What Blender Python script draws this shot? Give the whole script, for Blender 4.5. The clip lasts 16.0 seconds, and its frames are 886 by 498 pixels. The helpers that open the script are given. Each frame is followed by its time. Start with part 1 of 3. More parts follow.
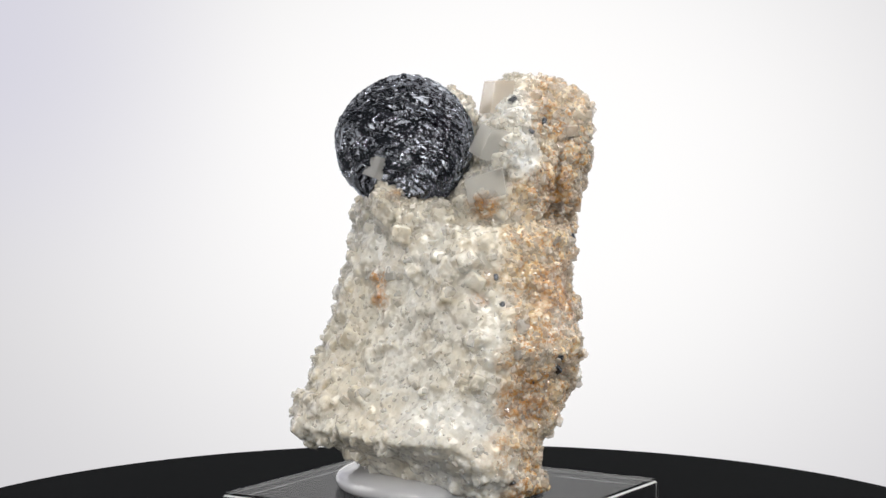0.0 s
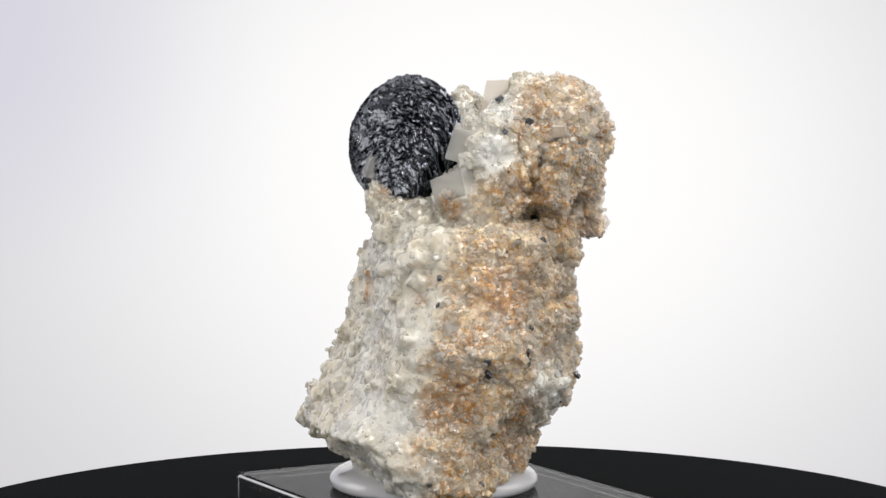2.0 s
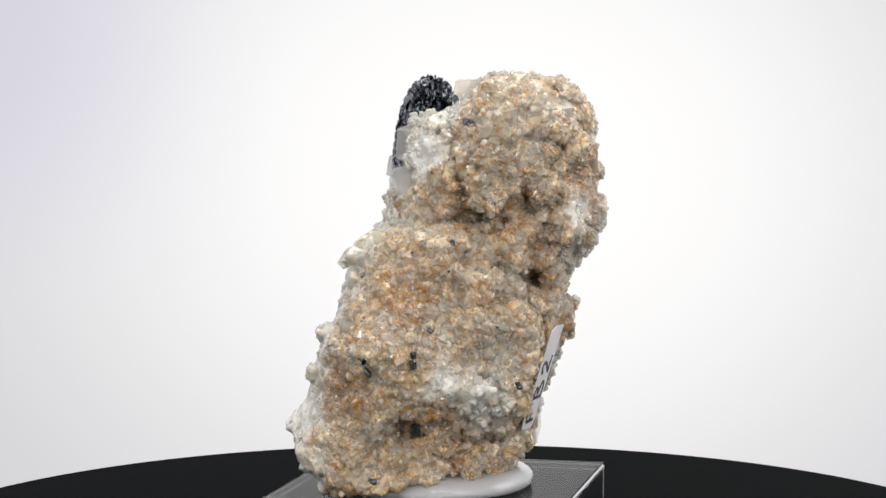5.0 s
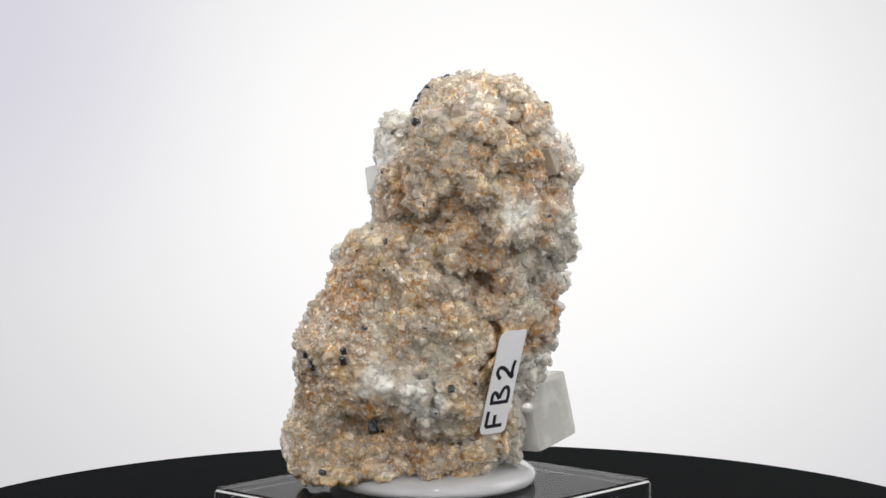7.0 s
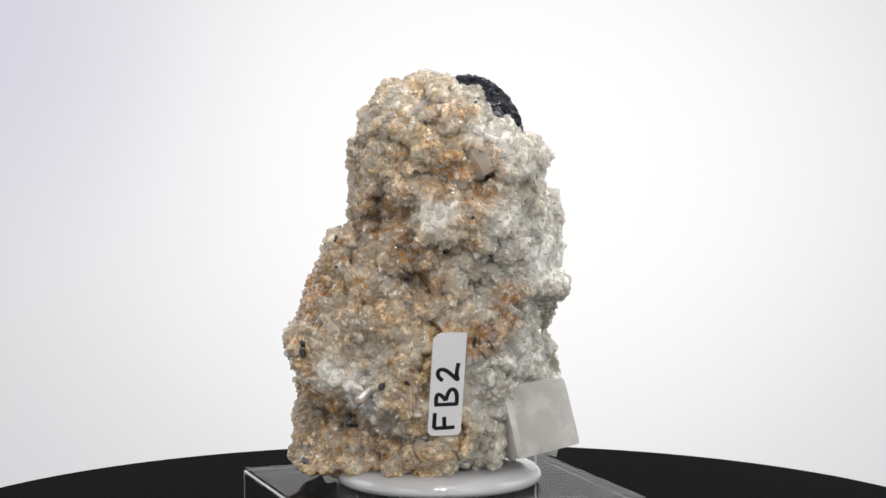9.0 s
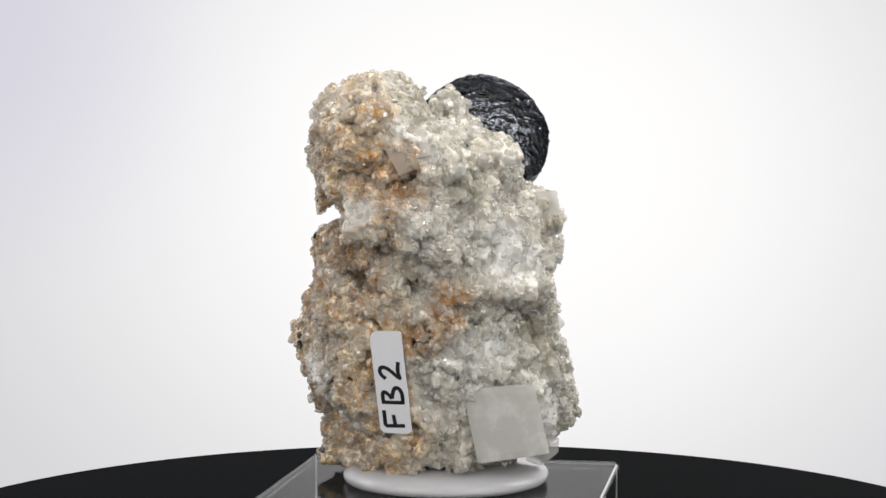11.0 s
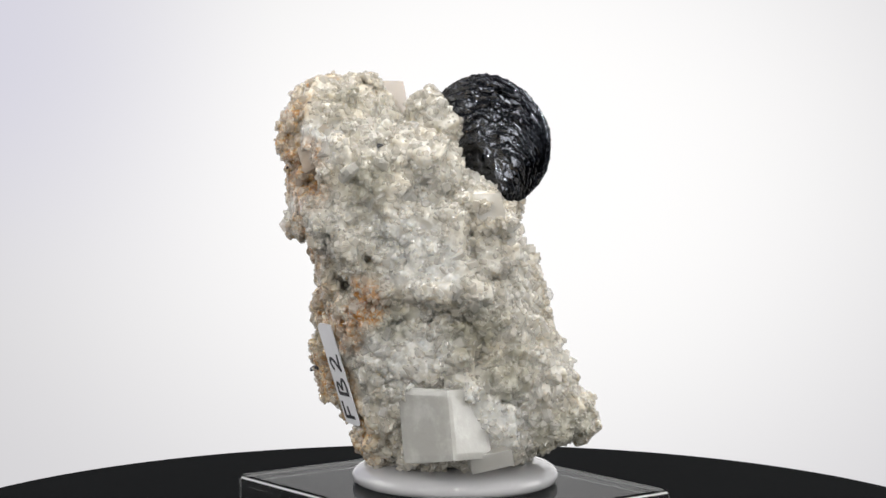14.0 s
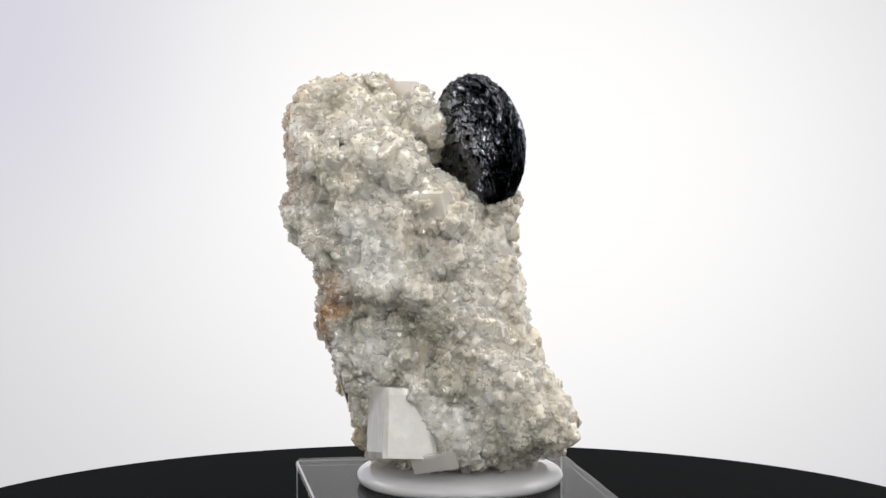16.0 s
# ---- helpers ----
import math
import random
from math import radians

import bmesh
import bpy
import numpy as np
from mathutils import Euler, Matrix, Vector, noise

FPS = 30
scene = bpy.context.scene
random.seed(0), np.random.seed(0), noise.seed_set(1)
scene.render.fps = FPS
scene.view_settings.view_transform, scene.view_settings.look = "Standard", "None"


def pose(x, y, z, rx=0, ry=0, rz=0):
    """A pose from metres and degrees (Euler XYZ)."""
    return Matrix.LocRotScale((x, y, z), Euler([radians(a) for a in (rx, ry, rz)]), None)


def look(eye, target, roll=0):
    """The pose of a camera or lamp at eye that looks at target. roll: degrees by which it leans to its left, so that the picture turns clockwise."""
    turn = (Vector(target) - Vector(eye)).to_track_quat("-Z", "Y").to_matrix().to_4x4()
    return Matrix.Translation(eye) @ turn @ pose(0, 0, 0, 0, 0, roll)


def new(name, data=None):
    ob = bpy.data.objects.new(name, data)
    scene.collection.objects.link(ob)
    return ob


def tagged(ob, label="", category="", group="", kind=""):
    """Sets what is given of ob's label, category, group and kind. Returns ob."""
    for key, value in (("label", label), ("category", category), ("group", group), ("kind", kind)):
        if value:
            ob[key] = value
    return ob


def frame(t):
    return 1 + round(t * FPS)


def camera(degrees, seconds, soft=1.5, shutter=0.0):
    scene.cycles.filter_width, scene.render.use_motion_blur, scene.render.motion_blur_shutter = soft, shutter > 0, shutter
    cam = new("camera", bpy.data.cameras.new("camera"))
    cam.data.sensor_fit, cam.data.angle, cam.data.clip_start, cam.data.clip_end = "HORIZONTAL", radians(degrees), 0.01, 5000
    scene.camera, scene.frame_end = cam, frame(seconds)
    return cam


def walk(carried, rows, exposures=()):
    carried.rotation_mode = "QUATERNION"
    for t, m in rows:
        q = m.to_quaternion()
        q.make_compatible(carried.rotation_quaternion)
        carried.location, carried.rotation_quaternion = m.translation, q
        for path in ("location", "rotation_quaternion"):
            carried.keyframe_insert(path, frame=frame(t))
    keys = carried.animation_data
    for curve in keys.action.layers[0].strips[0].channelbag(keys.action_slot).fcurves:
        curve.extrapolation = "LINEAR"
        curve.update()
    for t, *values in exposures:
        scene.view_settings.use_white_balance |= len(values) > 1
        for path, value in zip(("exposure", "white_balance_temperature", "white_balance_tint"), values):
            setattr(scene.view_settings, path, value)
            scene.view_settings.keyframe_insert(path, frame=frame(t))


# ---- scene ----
cam = camera(24.8, 16.0, soft=1.5)
EYE, AIM = (0.0, -0.305, 0.0649), (-0.00034, 0.0, 0.0444)
walk(cam, [(0.0, look(EYE, AIM)), (16.0, look(EYE, AIM))])
TURN = -14.38  # degrees per second, clockwise seen from above

# ---- light ----
scene.view_settings.exposure = 0.0
world = bpy.data.worlds.new("studio")
scene.world = world
world.use_nodes = True
world.node_tree.nodes["Background"].inputs["Color"].default_value = (0.90, 0.92, 1.0, 1)
world.node_tree.nodes["Background"].inputs["Strength"].default_value = 0.10


def softbox(name, eye, aim, w, h, watts, colour=(1, 0.98, 0.95)):
    data = bpy.data.lights.new(name, "AREA")
    data.shape, data.size, data.size_y, data.energy, data.color = "RECTANGLE", w, h, watts, colour
    ob = new(name, data)
    ob.matrix_world = look(eye, aim)
    return ob


softbox("top_softbox", (0.05, -0.02, 0.42), (0, 0, 0.05), 0.30, 0.26, 1.5)
softbox("front_softbox_high", (0.06, -0.52, 0.34), (0, 0, 0.04), 0.12, 0.09, 0.9)
softbox("front_softbox_left", (-0.30, -0.48, 0.12), (0, 0, 0.04), 0.26, 0.26, 0.75)
softbox("front_softbox_right", (0.32, -0.46, 0.12), (0, 0, 0.04), 0.26, 0.26, 0.75)
softbox("led_left", (-0.24, -0.42, 0.30), (0, 0, 0.04), 0.02, 0.02, 0.3)
softbox("led_right", (0.27, -0.40, 0.26), (0, 0, 0.04), 0.02, 0.02, 0.3)
softbox("side_softbox_left", (-0.40, 0.06, 0.17), (0, 0, 0.05), 0.24, 0.28, 0.6)
softbox("side_softbox_right", (0.40, 0.04, 0.18), (0, 0, 0.05), 0.24, 0.28, 0.6)


# ---- materials ----
def shader(name):
    m = bpy.data.materials.new(name)
    m.use_nodes = True
    t = m.node_tree
    return m, t, t.nodes["Principled BSDF"]


def node(t, kind, **values):
    n = t.nodes.new(kind)
    for k, v in values.items():
        n.inputs[k.replace("_", " ")].default_value = v
    return n


def math_node(t, op, a, b):
    n = t.nodes.new("ShaderNodeMath")
    n.operation = op
    for i, v in enumerate((a, b)):
        if isinstance(v, (int, float)):
            n.inputs[i].default_value = v
        else:
            t.links.new(v, n.inputs[i])
    return n.outputs[0]


def mix_colour(t, fac, a, b, blend="MIX"):
    n = t.nodes.new("ShaderNodeMix")
    n.data_type, n.blend_type = "RGBA", blend
    for i, v in ((0, fac), (6, a), (7, b)):
        if isinstance(v, (int, float, tuple)):
            n.inputs[i].default_value = v
        else:
            t.links.new(v, n.inputs[i])
    return n.outputs[2]


def ramp(t, value, lo, hi):
    n = t.nodes.new("ShaderNodeMapRange")
    n.interpolation_type = "SMOOTHSTEP"
    n.inputs["From Min"].default_value, n.inputs["From Max"].default_value = lo, hi
    t.links.new(value, n.inputs["Value"])
    return n.outputs["Result"]


def noise_node(t, coords, scale, detail=3.0, rough=0.55):
    n = node(t, "ShaderNodeTexNoise", Scale=scale, Detail=detail, Roughness=rough)
    t.links.new(coords, n.inputs["Vector"])
    return n.outputs["Fac"]


def bump(t, b, height, strength, distance):
    n = node(t, "ShaderNodeBump", Strength=strength, Distance=distance)
    t.links.new(height, n.inputs["Height"])
    t.links.new(n.outputs["Normal"], b.inputs["Normal"])


def cells(t, co, scale, feature="F1"):
    n = node(t, "ShaderNodeTexVoronoi", Scale=scale)
    n.feature = feature
    t.links.new(co, n.inputs["Vector"])
    return n


def facet_normal(t, b, colour, amount, height, strength, distance):
    """Tips the surface a little, crystal by crystal, so that each one glints by itself."""
    off = t.nodes.new("ShaderNodeVectorMath")
    off.operation = "SUBTRACT"
    off.inputs[1].default_value = (0.5, 0.5, 0.5)
    t.links.new(colour, off.inputs[0])
    turn = t.nodes.new("ShaderNodeVectorTransform")
    turn.vector_type, turn.convert_from, turn.convert_to = "VECTOR", "OBJECT", "WORLD"
    t.links.new(off.outputs[0], turn.inputs[0])
    size = t.nodes.new("ShaderNodeVectorMath")
    size.operation = "NORMALIZE"
    t.links.new(turn.outputs[0], size.inputs[0])
    mul = t.nodes.new("ShaderNodeVectorMath")
    mul.operation = "SCALE"
    if isinstance(amount, float):
        mul.inputs["Scale"].default_value = amount
    else:
        t.links.new(amount, mul.inputs["Scale"])
    t.links.new(size.outputs[0], mul.inputs[0])
    add = t.nodes.new("ShaderNodeVectorMath")
    add.operation = "ADD"
    t.links.new(t.nodes.new("ShaderNodeNewGeometry").outputs["Normal"], add.inputs[0])
    t.links.new(mul.outputs[0], add.inputs[1])
    nor = t.nodes.new("ShaderNodeVectorMath")
    nor.operation = "NORMALIZE"
    t.links.new(add.outputs[0], nor.inputs[0])
    n = node(t, "ShaderNodeBump", Strength=strength, Distance=distance)
    t.links.new(height, n.inputs["Height"])
    t.links.new(nor.outputs[0], n.inputs["Normal"])
    t.links.new(n.outputs["Normal"], b.inputs["Normal"])


def value_of(t, name):
    n = t.nodes.new("ShaderNodeAttribute")
    n.attribute_name = name
    return n.outputs["Fac"]


def mineral_shader(name, solid=1.0, clear=0.0, rough=0.12, joints=1.0, reach=0.002, tip=0.35):
    """Translucent calcite: cream, milky and greyish; honey-coloured and rust-veined where the iron stain sits."""
    m, t, b = shader(name)
    co = t.nodes.new("ShaderNodeTexCoord").outputs["Object"]
    side, iron, milk, earth = (value_of(t, k) for k in ("honey", "iron", "milk", "earth"))
    broad = noise_node(t, co, 110, 3)
    mid = noise_node(t, co, 330, 4, 0.62)
    fine = noise_node(t, co, 1500, 3, 0.65)
    small = cells(t, co, 1050)
    tint = t.nodes.new("ShaderNodeSeparateColor")
    t.links.new(small.outputs["Color"], tint.inputs[0])
    col = mix_colour(t, ramp(t, broad, 0.36, 0.64), (0.62, 0.595, 0.53, 1), (0.57, 0.52, 0.42, 1))
    col = mix_colour(t, math_node(t, "MULTIPLY", ramp(t, mid, 0.50, 0.66), 0.5), col, (0.42, 0.405, 0.355, 1))
    col = mix_colour(t, math_node(t, "MULTIPLY", ramp(t, tint.outputs[1], 0.5, 1.0), 0.25 * joints), col, (0.52, 0.49, 0.41, 1))
    col = mix_colour(t, math_node(t, "MULTIPLY", milk, 0.75), col, (0.73, 0.725, 0.69, 1))
    patch = ramp(t, noise_node(t, co, 190, 4, 0.6), 0.34, 0.62)
    warm = math_node(t, "MULTIPLY", side, math_node(t, "ADD", math_node(t, "MULTIPLY", patch, 0.55 if joints == 1.0 else 0.27), 0.12))
    col = mix_colour(t, warm, col, (0.65, 0.455, 0.22, 1))
    rusty = math_node(t, "MULTIPLY", iron, math_node(t, "ADD", 0.12, math_node(t, "MULTIPLY", ramp(t, noise_node(t, co, 700, 4, 0.65), 0.44, 0.58), 0.75)))
    col = mix_colour(t, rusty, col, (0.36, 0.175, 0.05, 1))
    col = mix_colour(t, math_node(t, "MULTIPLY", earth, 0.7), col, (0.31, 0.30, 0.23, 1))
    if joints < 1.0:
        col = mix_colour(t, 0.28, col, (0.86, 0.83, 0.77, 1))
    # rust sits in short threads between the small grains
    wander = t.nodes.new("ShaderNodeVectorMath")
    wander.operation = "MULTIPLY_ADD"
    wander.inputs[1].default_value = (0.0022, 0.0022, 0.0022)
    stray = node(t, "ShaderNodeTexNoise", Scale=1100, Detail=3)
    t.links.new(co, stray.inputs["Vector"])
    t.links.new(stray.outputs["Color"], wander.inputs[0])
    t.links.new(co, wander.inputs[2])
    joint = cells(t, wander.outputs[0], 900, "DISTANCE_TO_EDGE").outputs["Distance"]
    joint = math_node(t, "SUBTRACT", 1.0, ramp(t, joint, 0.02, 0.15))
    where = math_node(t, "MAXIMUM", math_node(t, "MULTIPLY", side, ramp(t, noise_node(t, co, 300, 3), 0.36, 0.54)), iron)
    joint = math_node(t, "MULTIPLY", math_node(t, "MULTIPLY", joint, where), 0.9 * joints)
    col = mix_colour(t, joint, col, (0.38, 0.17, 0.03, 1))
    speck = math_node(t, "MULTIPLY", ramp(t, noise_node(t, co, 900, 2, 0.5), 0.72, 0.76), 0.55 * joints)
    col = mix_colour(t, speck, col, (0.14, 0.12, 0.09, 1))
    t.links.new(col, b.inputs["Base Color"])
    b.inputs["Roughness"].default_value = rough
    b.inputs["IOR"].default_value = 1.66
    b.inputs["Coat Weight"].default_value, b.inputs["Coat Roughness"].default_value = 0.6, 0.03
    b.inputs["Subsurface Weight"].default_value = 0.9 if solid == 1.0 else 0.25
    b.inputs["Subsurface Radius"].default_value = (1.0, 0.92, 0.8)
    b.inputs["Subsurface Scale"].default_value = reach
    b.inputs["Transmission Weight"].default_value = clear
    b.inputs["Alpha"].default_value = solid
    both = mix_colour(t, 0.45, small.outputs["Color"], cells(t, co, 2300).outputs["Color"])
    facet_normal(t, b, both, tip, fine, 0.2, 0.0003)
    return m


def plain_mineral(name, colour, solid, rough, scale=1.2, facets=1.6, grain=6.0, reach=0.0012, tip=0.2):
    """One clean crystal; each object a little lighter or darker."""
    m, t, b = shader(name)
    rnd = t.nodes.new("ShaderNodeObjectInfo").outputs["Random"]
    co = t.nodes.new("ShaderNodeTexCoord").outputs["Object"]
    dark = tuple(c * 0.82 for c in colour)
    col = mix_colour(t, rnd, (*colour, 1), (*dark, 1))
    veil = noise_node(t, co, scale, 4, 0.6)
    col = mix_colour(t, ramp(t, veil, 0.45, 0.7), col, (0.80, 0.79, 0.76, 1))
    t.links.new(col, b.inputs["Base Color"])
    b.inputs["Roughness"].default_value = rough
    b.inputs["IOR"].default_value = 1.6
    b.inputs["Alpha"].default_value = solid
    b.inputs["Transmission Weight"].default_value = 0.25
    b.inputs["Coat Weight"].default_value = 0.6
    b.inputs["Subsurface Weight"].default_value = 0.4
    b.inputs["Subsurface Radius"].default_value = (1.0, 1.0, 1.0)
    b.inputs["Subsurface Scale"].default_value = reach
    facet_normal(t, b, cells(t, co, facets).outputs["Color"], tip, noise_node(t, co, grain, 3), 0.3, 0.0003)
    return m


def hematite_shader(name):
    m, t, b = shader(name)
    co = t.nodes.new("ShaderNodeTexCoord").outputs["Object"]
    n = noise_node(t, co, 700, 4, 0.6)
    col = mix_colour(t, n, (0.035, 0.037, 0.043, 1), (0.20, 0.21, 0.235, 1))
    t.links.new(col, b.inputs["Base Color"])
    b.inputs["Metallic"].default_value = 1.0
    r = t.nodes.new("ShaderNodeMapRange")
    r.inputs["To Min"].default_value, r.inputs["To Max"].default_value = 0.04, 0.22
    t.links.new(noise_node(t, co, 400, 2), r.inputs["Value"])
    t.links.new(r.outputs["Result"], b.inputs["Roughness"])
    bump(t, b, noise_node(t, co, 1500, 3), 0.36, 0.0003)
    return m


MATRIX = mineral_shader("calcite_matrix", 1.0, 0.0, 0.14, tip=0.38)
DRUSE = mineral_shader("calcite_druse", 0.56, 0.22, 0.04, 0.4, 0.0005, 0.06)
CRYSTAL_WHITE = plain_mineral("crystal_white", (0.72, 0.71, 0.67), 0.46, 0.04, tip=0.14)
RHOMB = plain_mineral("clear_rhomb", (0.72, 0.715, 0.67), 0.8, 0.12, 260.0, 120.0, 600.0, 0.003, 0.02)
CRYSTAL_HONEY = plain_mineral("crystal_honey", (0.70, 0.59, 0.47), 0.5, 0.05, tip=0.14)
HEMATITE = hematite_shader("hematite")


def simple(name, colour, rough, metal=0.0, clear=0.0, ior=1.5, grain=0.0, scale=400.0):
    m, t, b = shader(name)
    b.inputs["Base Color"].default_value = (*colour, 1)
    b.inputs["Roughness"].default_value, b.inputs["Metallic"].default_value = rough, metal
    b.inputs["Transmission Weight"].default_value, b.inputs["IOR"].default_value = clear, ior
    if grain:
        co = t.nodes.new("ShaderNodeTexCoord").outputs["Object"]
        n = noise_node(t, co, scale, 4, 0.6)
        t.links.new(mix_colour(t, n, tuple(c * (1 - grain) for c in colour) + (1,), tuple(min(1, c * (1 + grain)) for c in colour) + (1,)), b.inputs["Base Color"])
        bump(t, b, n, 0.2, 0.0001)
    return m


def dull(m, level):
    m.node_tree.nodes["Principled BSDF"].inputs["Specular IOR Level"].default_value = level
    return m


ACRYLIC = dull(simple("clear_acrylic", (0.98, 0.99, 0.99), 0.02, 0, 1.0, 1.49), 0.1)
ACRYLIC.node_tree.nodes["Principled BSDF"].inputs["Alpha"].default_value = 0.4
# whitened bevels: the bright lines of light on the block's edges, put into colour
ACRYLIC_EDGE = simple("acrylic_edge_highlight", (0.92, 0.93, 0.93), 0.3, 0, 0.5, 1.49)
BLACK = dull(simple("black_velvet_disc", (0.005, 0.0055, 0.006), 0.95, grain=0.3, scale=900), 0.02)
PUTTY = simple("white_gel_pad", (0.80, 0.80, 0.82), 0.03, 0, 0.4, 1.48, 0.04, 300)
PUTTY.node_tree.nodes["Principled BSDF"].inputs["Subsurface Weight"].default_value = 0.5
PUTTY.node_tree.nodes["Principled BSDF"].inputs["Subsurface Radius"].default_value = (1, 1, 1)
PUTTY.node_tree.nodes["Principled BSDF"].inputs["Subsurface Scale"].default_value = 0.003
PUTTY.node_tree.nodes["Principled BSDF"].inputs["Coat Weight"].default_value = 0.6
PAPER = simple("label_paper", (0.80, 0.80, 0.83), 0.5, grain=0.04, scale=1500)
INK = simple("black_ink", (0.012, 0.012, 0.016), 0.4)
TABLE = simple("white_table", (0.75, 0.75, 0.77), 0.6, grain=0.05, scale=60)


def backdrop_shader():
    """A white paper backdrop glowing by itself: painted light, brightest behind the stand, falling off to the sides."""
    m, t, b = shader("glowing_backdrop")
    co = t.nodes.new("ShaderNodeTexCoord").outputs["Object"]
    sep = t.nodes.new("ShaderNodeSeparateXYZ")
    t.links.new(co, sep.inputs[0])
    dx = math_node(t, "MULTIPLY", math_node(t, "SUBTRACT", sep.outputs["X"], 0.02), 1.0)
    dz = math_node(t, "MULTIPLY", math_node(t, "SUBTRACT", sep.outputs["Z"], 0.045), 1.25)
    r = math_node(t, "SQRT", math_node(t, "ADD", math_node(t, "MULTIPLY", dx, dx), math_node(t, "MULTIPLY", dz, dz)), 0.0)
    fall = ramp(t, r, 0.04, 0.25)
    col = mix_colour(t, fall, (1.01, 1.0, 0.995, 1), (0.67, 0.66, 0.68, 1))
    # lilac dimming towards the upper left, also painted into the glow
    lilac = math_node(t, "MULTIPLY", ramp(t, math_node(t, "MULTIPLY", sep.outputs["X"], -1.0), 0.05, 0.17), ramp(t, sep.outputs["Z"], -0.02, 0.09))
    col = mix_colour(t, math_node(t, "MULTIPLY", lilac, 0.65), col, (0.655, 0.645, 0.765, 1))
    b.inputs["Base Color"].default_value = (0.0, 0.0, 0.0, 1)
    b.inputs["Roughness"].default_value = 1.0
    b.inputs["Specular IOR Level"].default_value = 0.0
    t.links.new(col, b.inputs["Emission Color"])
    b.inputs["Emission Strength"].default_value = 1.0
    return m


# ---- building helpers ----
def mesh_object(name, verts, faces, material, parent=None, label="", smooth=False):
    me = bpy.data.meshes.new(name)
    faces = np.asarray(faces, dtype=np.int32)
    k = faces.shape[1]
    me.vertices.add(len(verts))
    me.vertices.foreach_set("co", np.asarray(verts, dtype=np.float32).ravel())
    me.loops.add(faces.size)
    me.loops.foreach_set("vertex_index", faces.ravel())
    me.polygons.add(len(faces))
    me.polygons.foreach_set("loop_start", np.arange(0, faces.size, k, dtype=np.int32))
    me.update(calc_edges=True)
    me.validate()
    me.materials.append(material)
    me.polygons.foreach_set("use_smooth", np.full(len(me.polygons), smooth))
    ob = new(name, me)
    if parent is not None:
        ob.parent = parent
    return tagged(ob, label)


def part(name, bm, material, parent=None, label="", smooth=False):
    me = bpy.data.meshes.new(name)
    bmesh.ops.recalc_face_normals(bm, faces=bm.faces)
    bm.to_mesh(me)
    bm.free()
    me.materials.append(material)
    if smooth:
        me.polygons.foreach_set("use_smooth", [True] * len(me.polygons))
    ob = new(name, me)
    if parent is not None:
        ob.parent = parent
    return tagged(ob, label)


def lathe(profile, steps=160, centre=(0, 0), ripple=0.0):
    """A turned solid from (radius, height) pairs; the first and last lie on the axis."""
    bm = bmesh.new()
    rings = []
    for r, z in profile:
        if r < 1e-6:
            rings.append([bm.verts.new((centre[0], centre[1], z))])
            continue
        ring = []
        for i in range(steps):
            a = 2 * math.pi * i / steps
            k = r * (1 + ripple * (math.sin(3 * a + 1) + 0.6 * math.sin(5 * a)))
            ring.append(bm.verts.new((centre[0] + k * math.cos(a), centre[1] + k * math.sin(a), z)))
        rings.append(ring)
    for a, b in zip(rings, rings[1:]):
        for i in range(steps):
            j = (i + 1) % steps
            quad = [a[i % len(a)], a[j % len(a)], b[j % len(b)], b[i % len(b)]]
            quad = list(dict.fromkeys(quad))
            if len(quad) > 2:
                bm.faces.new(quad)
    return bm


# ---- setting ----
def build_setting():
    bm = bmesh.new()
    n = 24
    prof = [(0.42, -0.30), (0.42, -0.10)] + [(0.42, -0.10 + 0.9 * i / n) for i in range(1, n + 1)]
    rows = [[bm.verts.new((x, y, z)) for x in (-0.9, -0.3, 0.3, 0.9)] for y, z in prof]
    for a, b in zip(rows, rows[1:]):
        for i in range(3):
            bm.faces.new((a[i], a[i + 1], b[i + 1], b[i]))
    tagged(part("backdrop", bm, backdrop_shader()), "smooth white paper backdrop that glows, with a painted light falloff", "backdrop", kind="structure")
    bm = bmesh.new()
    bmesh.ops.create_cube(bm, size=1, matrix=Matrix.LocRotScale((0, 0, -0.215), None, (1.8, 0.80, 0.03)))
    bmesh.ops.bevel(bm, geom=bm.edges[:], offset=0.004, segments=2, affect="EDGES")
    tagged(part("floor", bm, TABLE), "plain white table under the turntable", "table top", kind="structure")


build_setting()


# ---- turntable, block and pad ----
def build_turntable():
    R, e = 0.0905, 0.003
    prof = [(0, 0.0), (R - e, 0.0)]
    prof += [(R - e + e * math.sin(a), -e + e * math.cos(a)) for a in np.linspace(0.2, math.pi / 2, 8)]
    prof += [(R, -0.018), (R - 0.002, -0.020), (0, -0.020)]
    top = new("turntable")
    part("platter", lathe(prof, 220), BLACK, top, "matte black round platter with a rounded edge", smooth=True)
    part("pedestal", lathe([(0, -0.0202), (0.05, -0.0202), (0.055, -0.19), (0.07, -0.1995), (0, -0.1995)], 96), BLACK, top, smooth=True)
    return tagged(top, "matte black round turntable under the display block", "turntable")


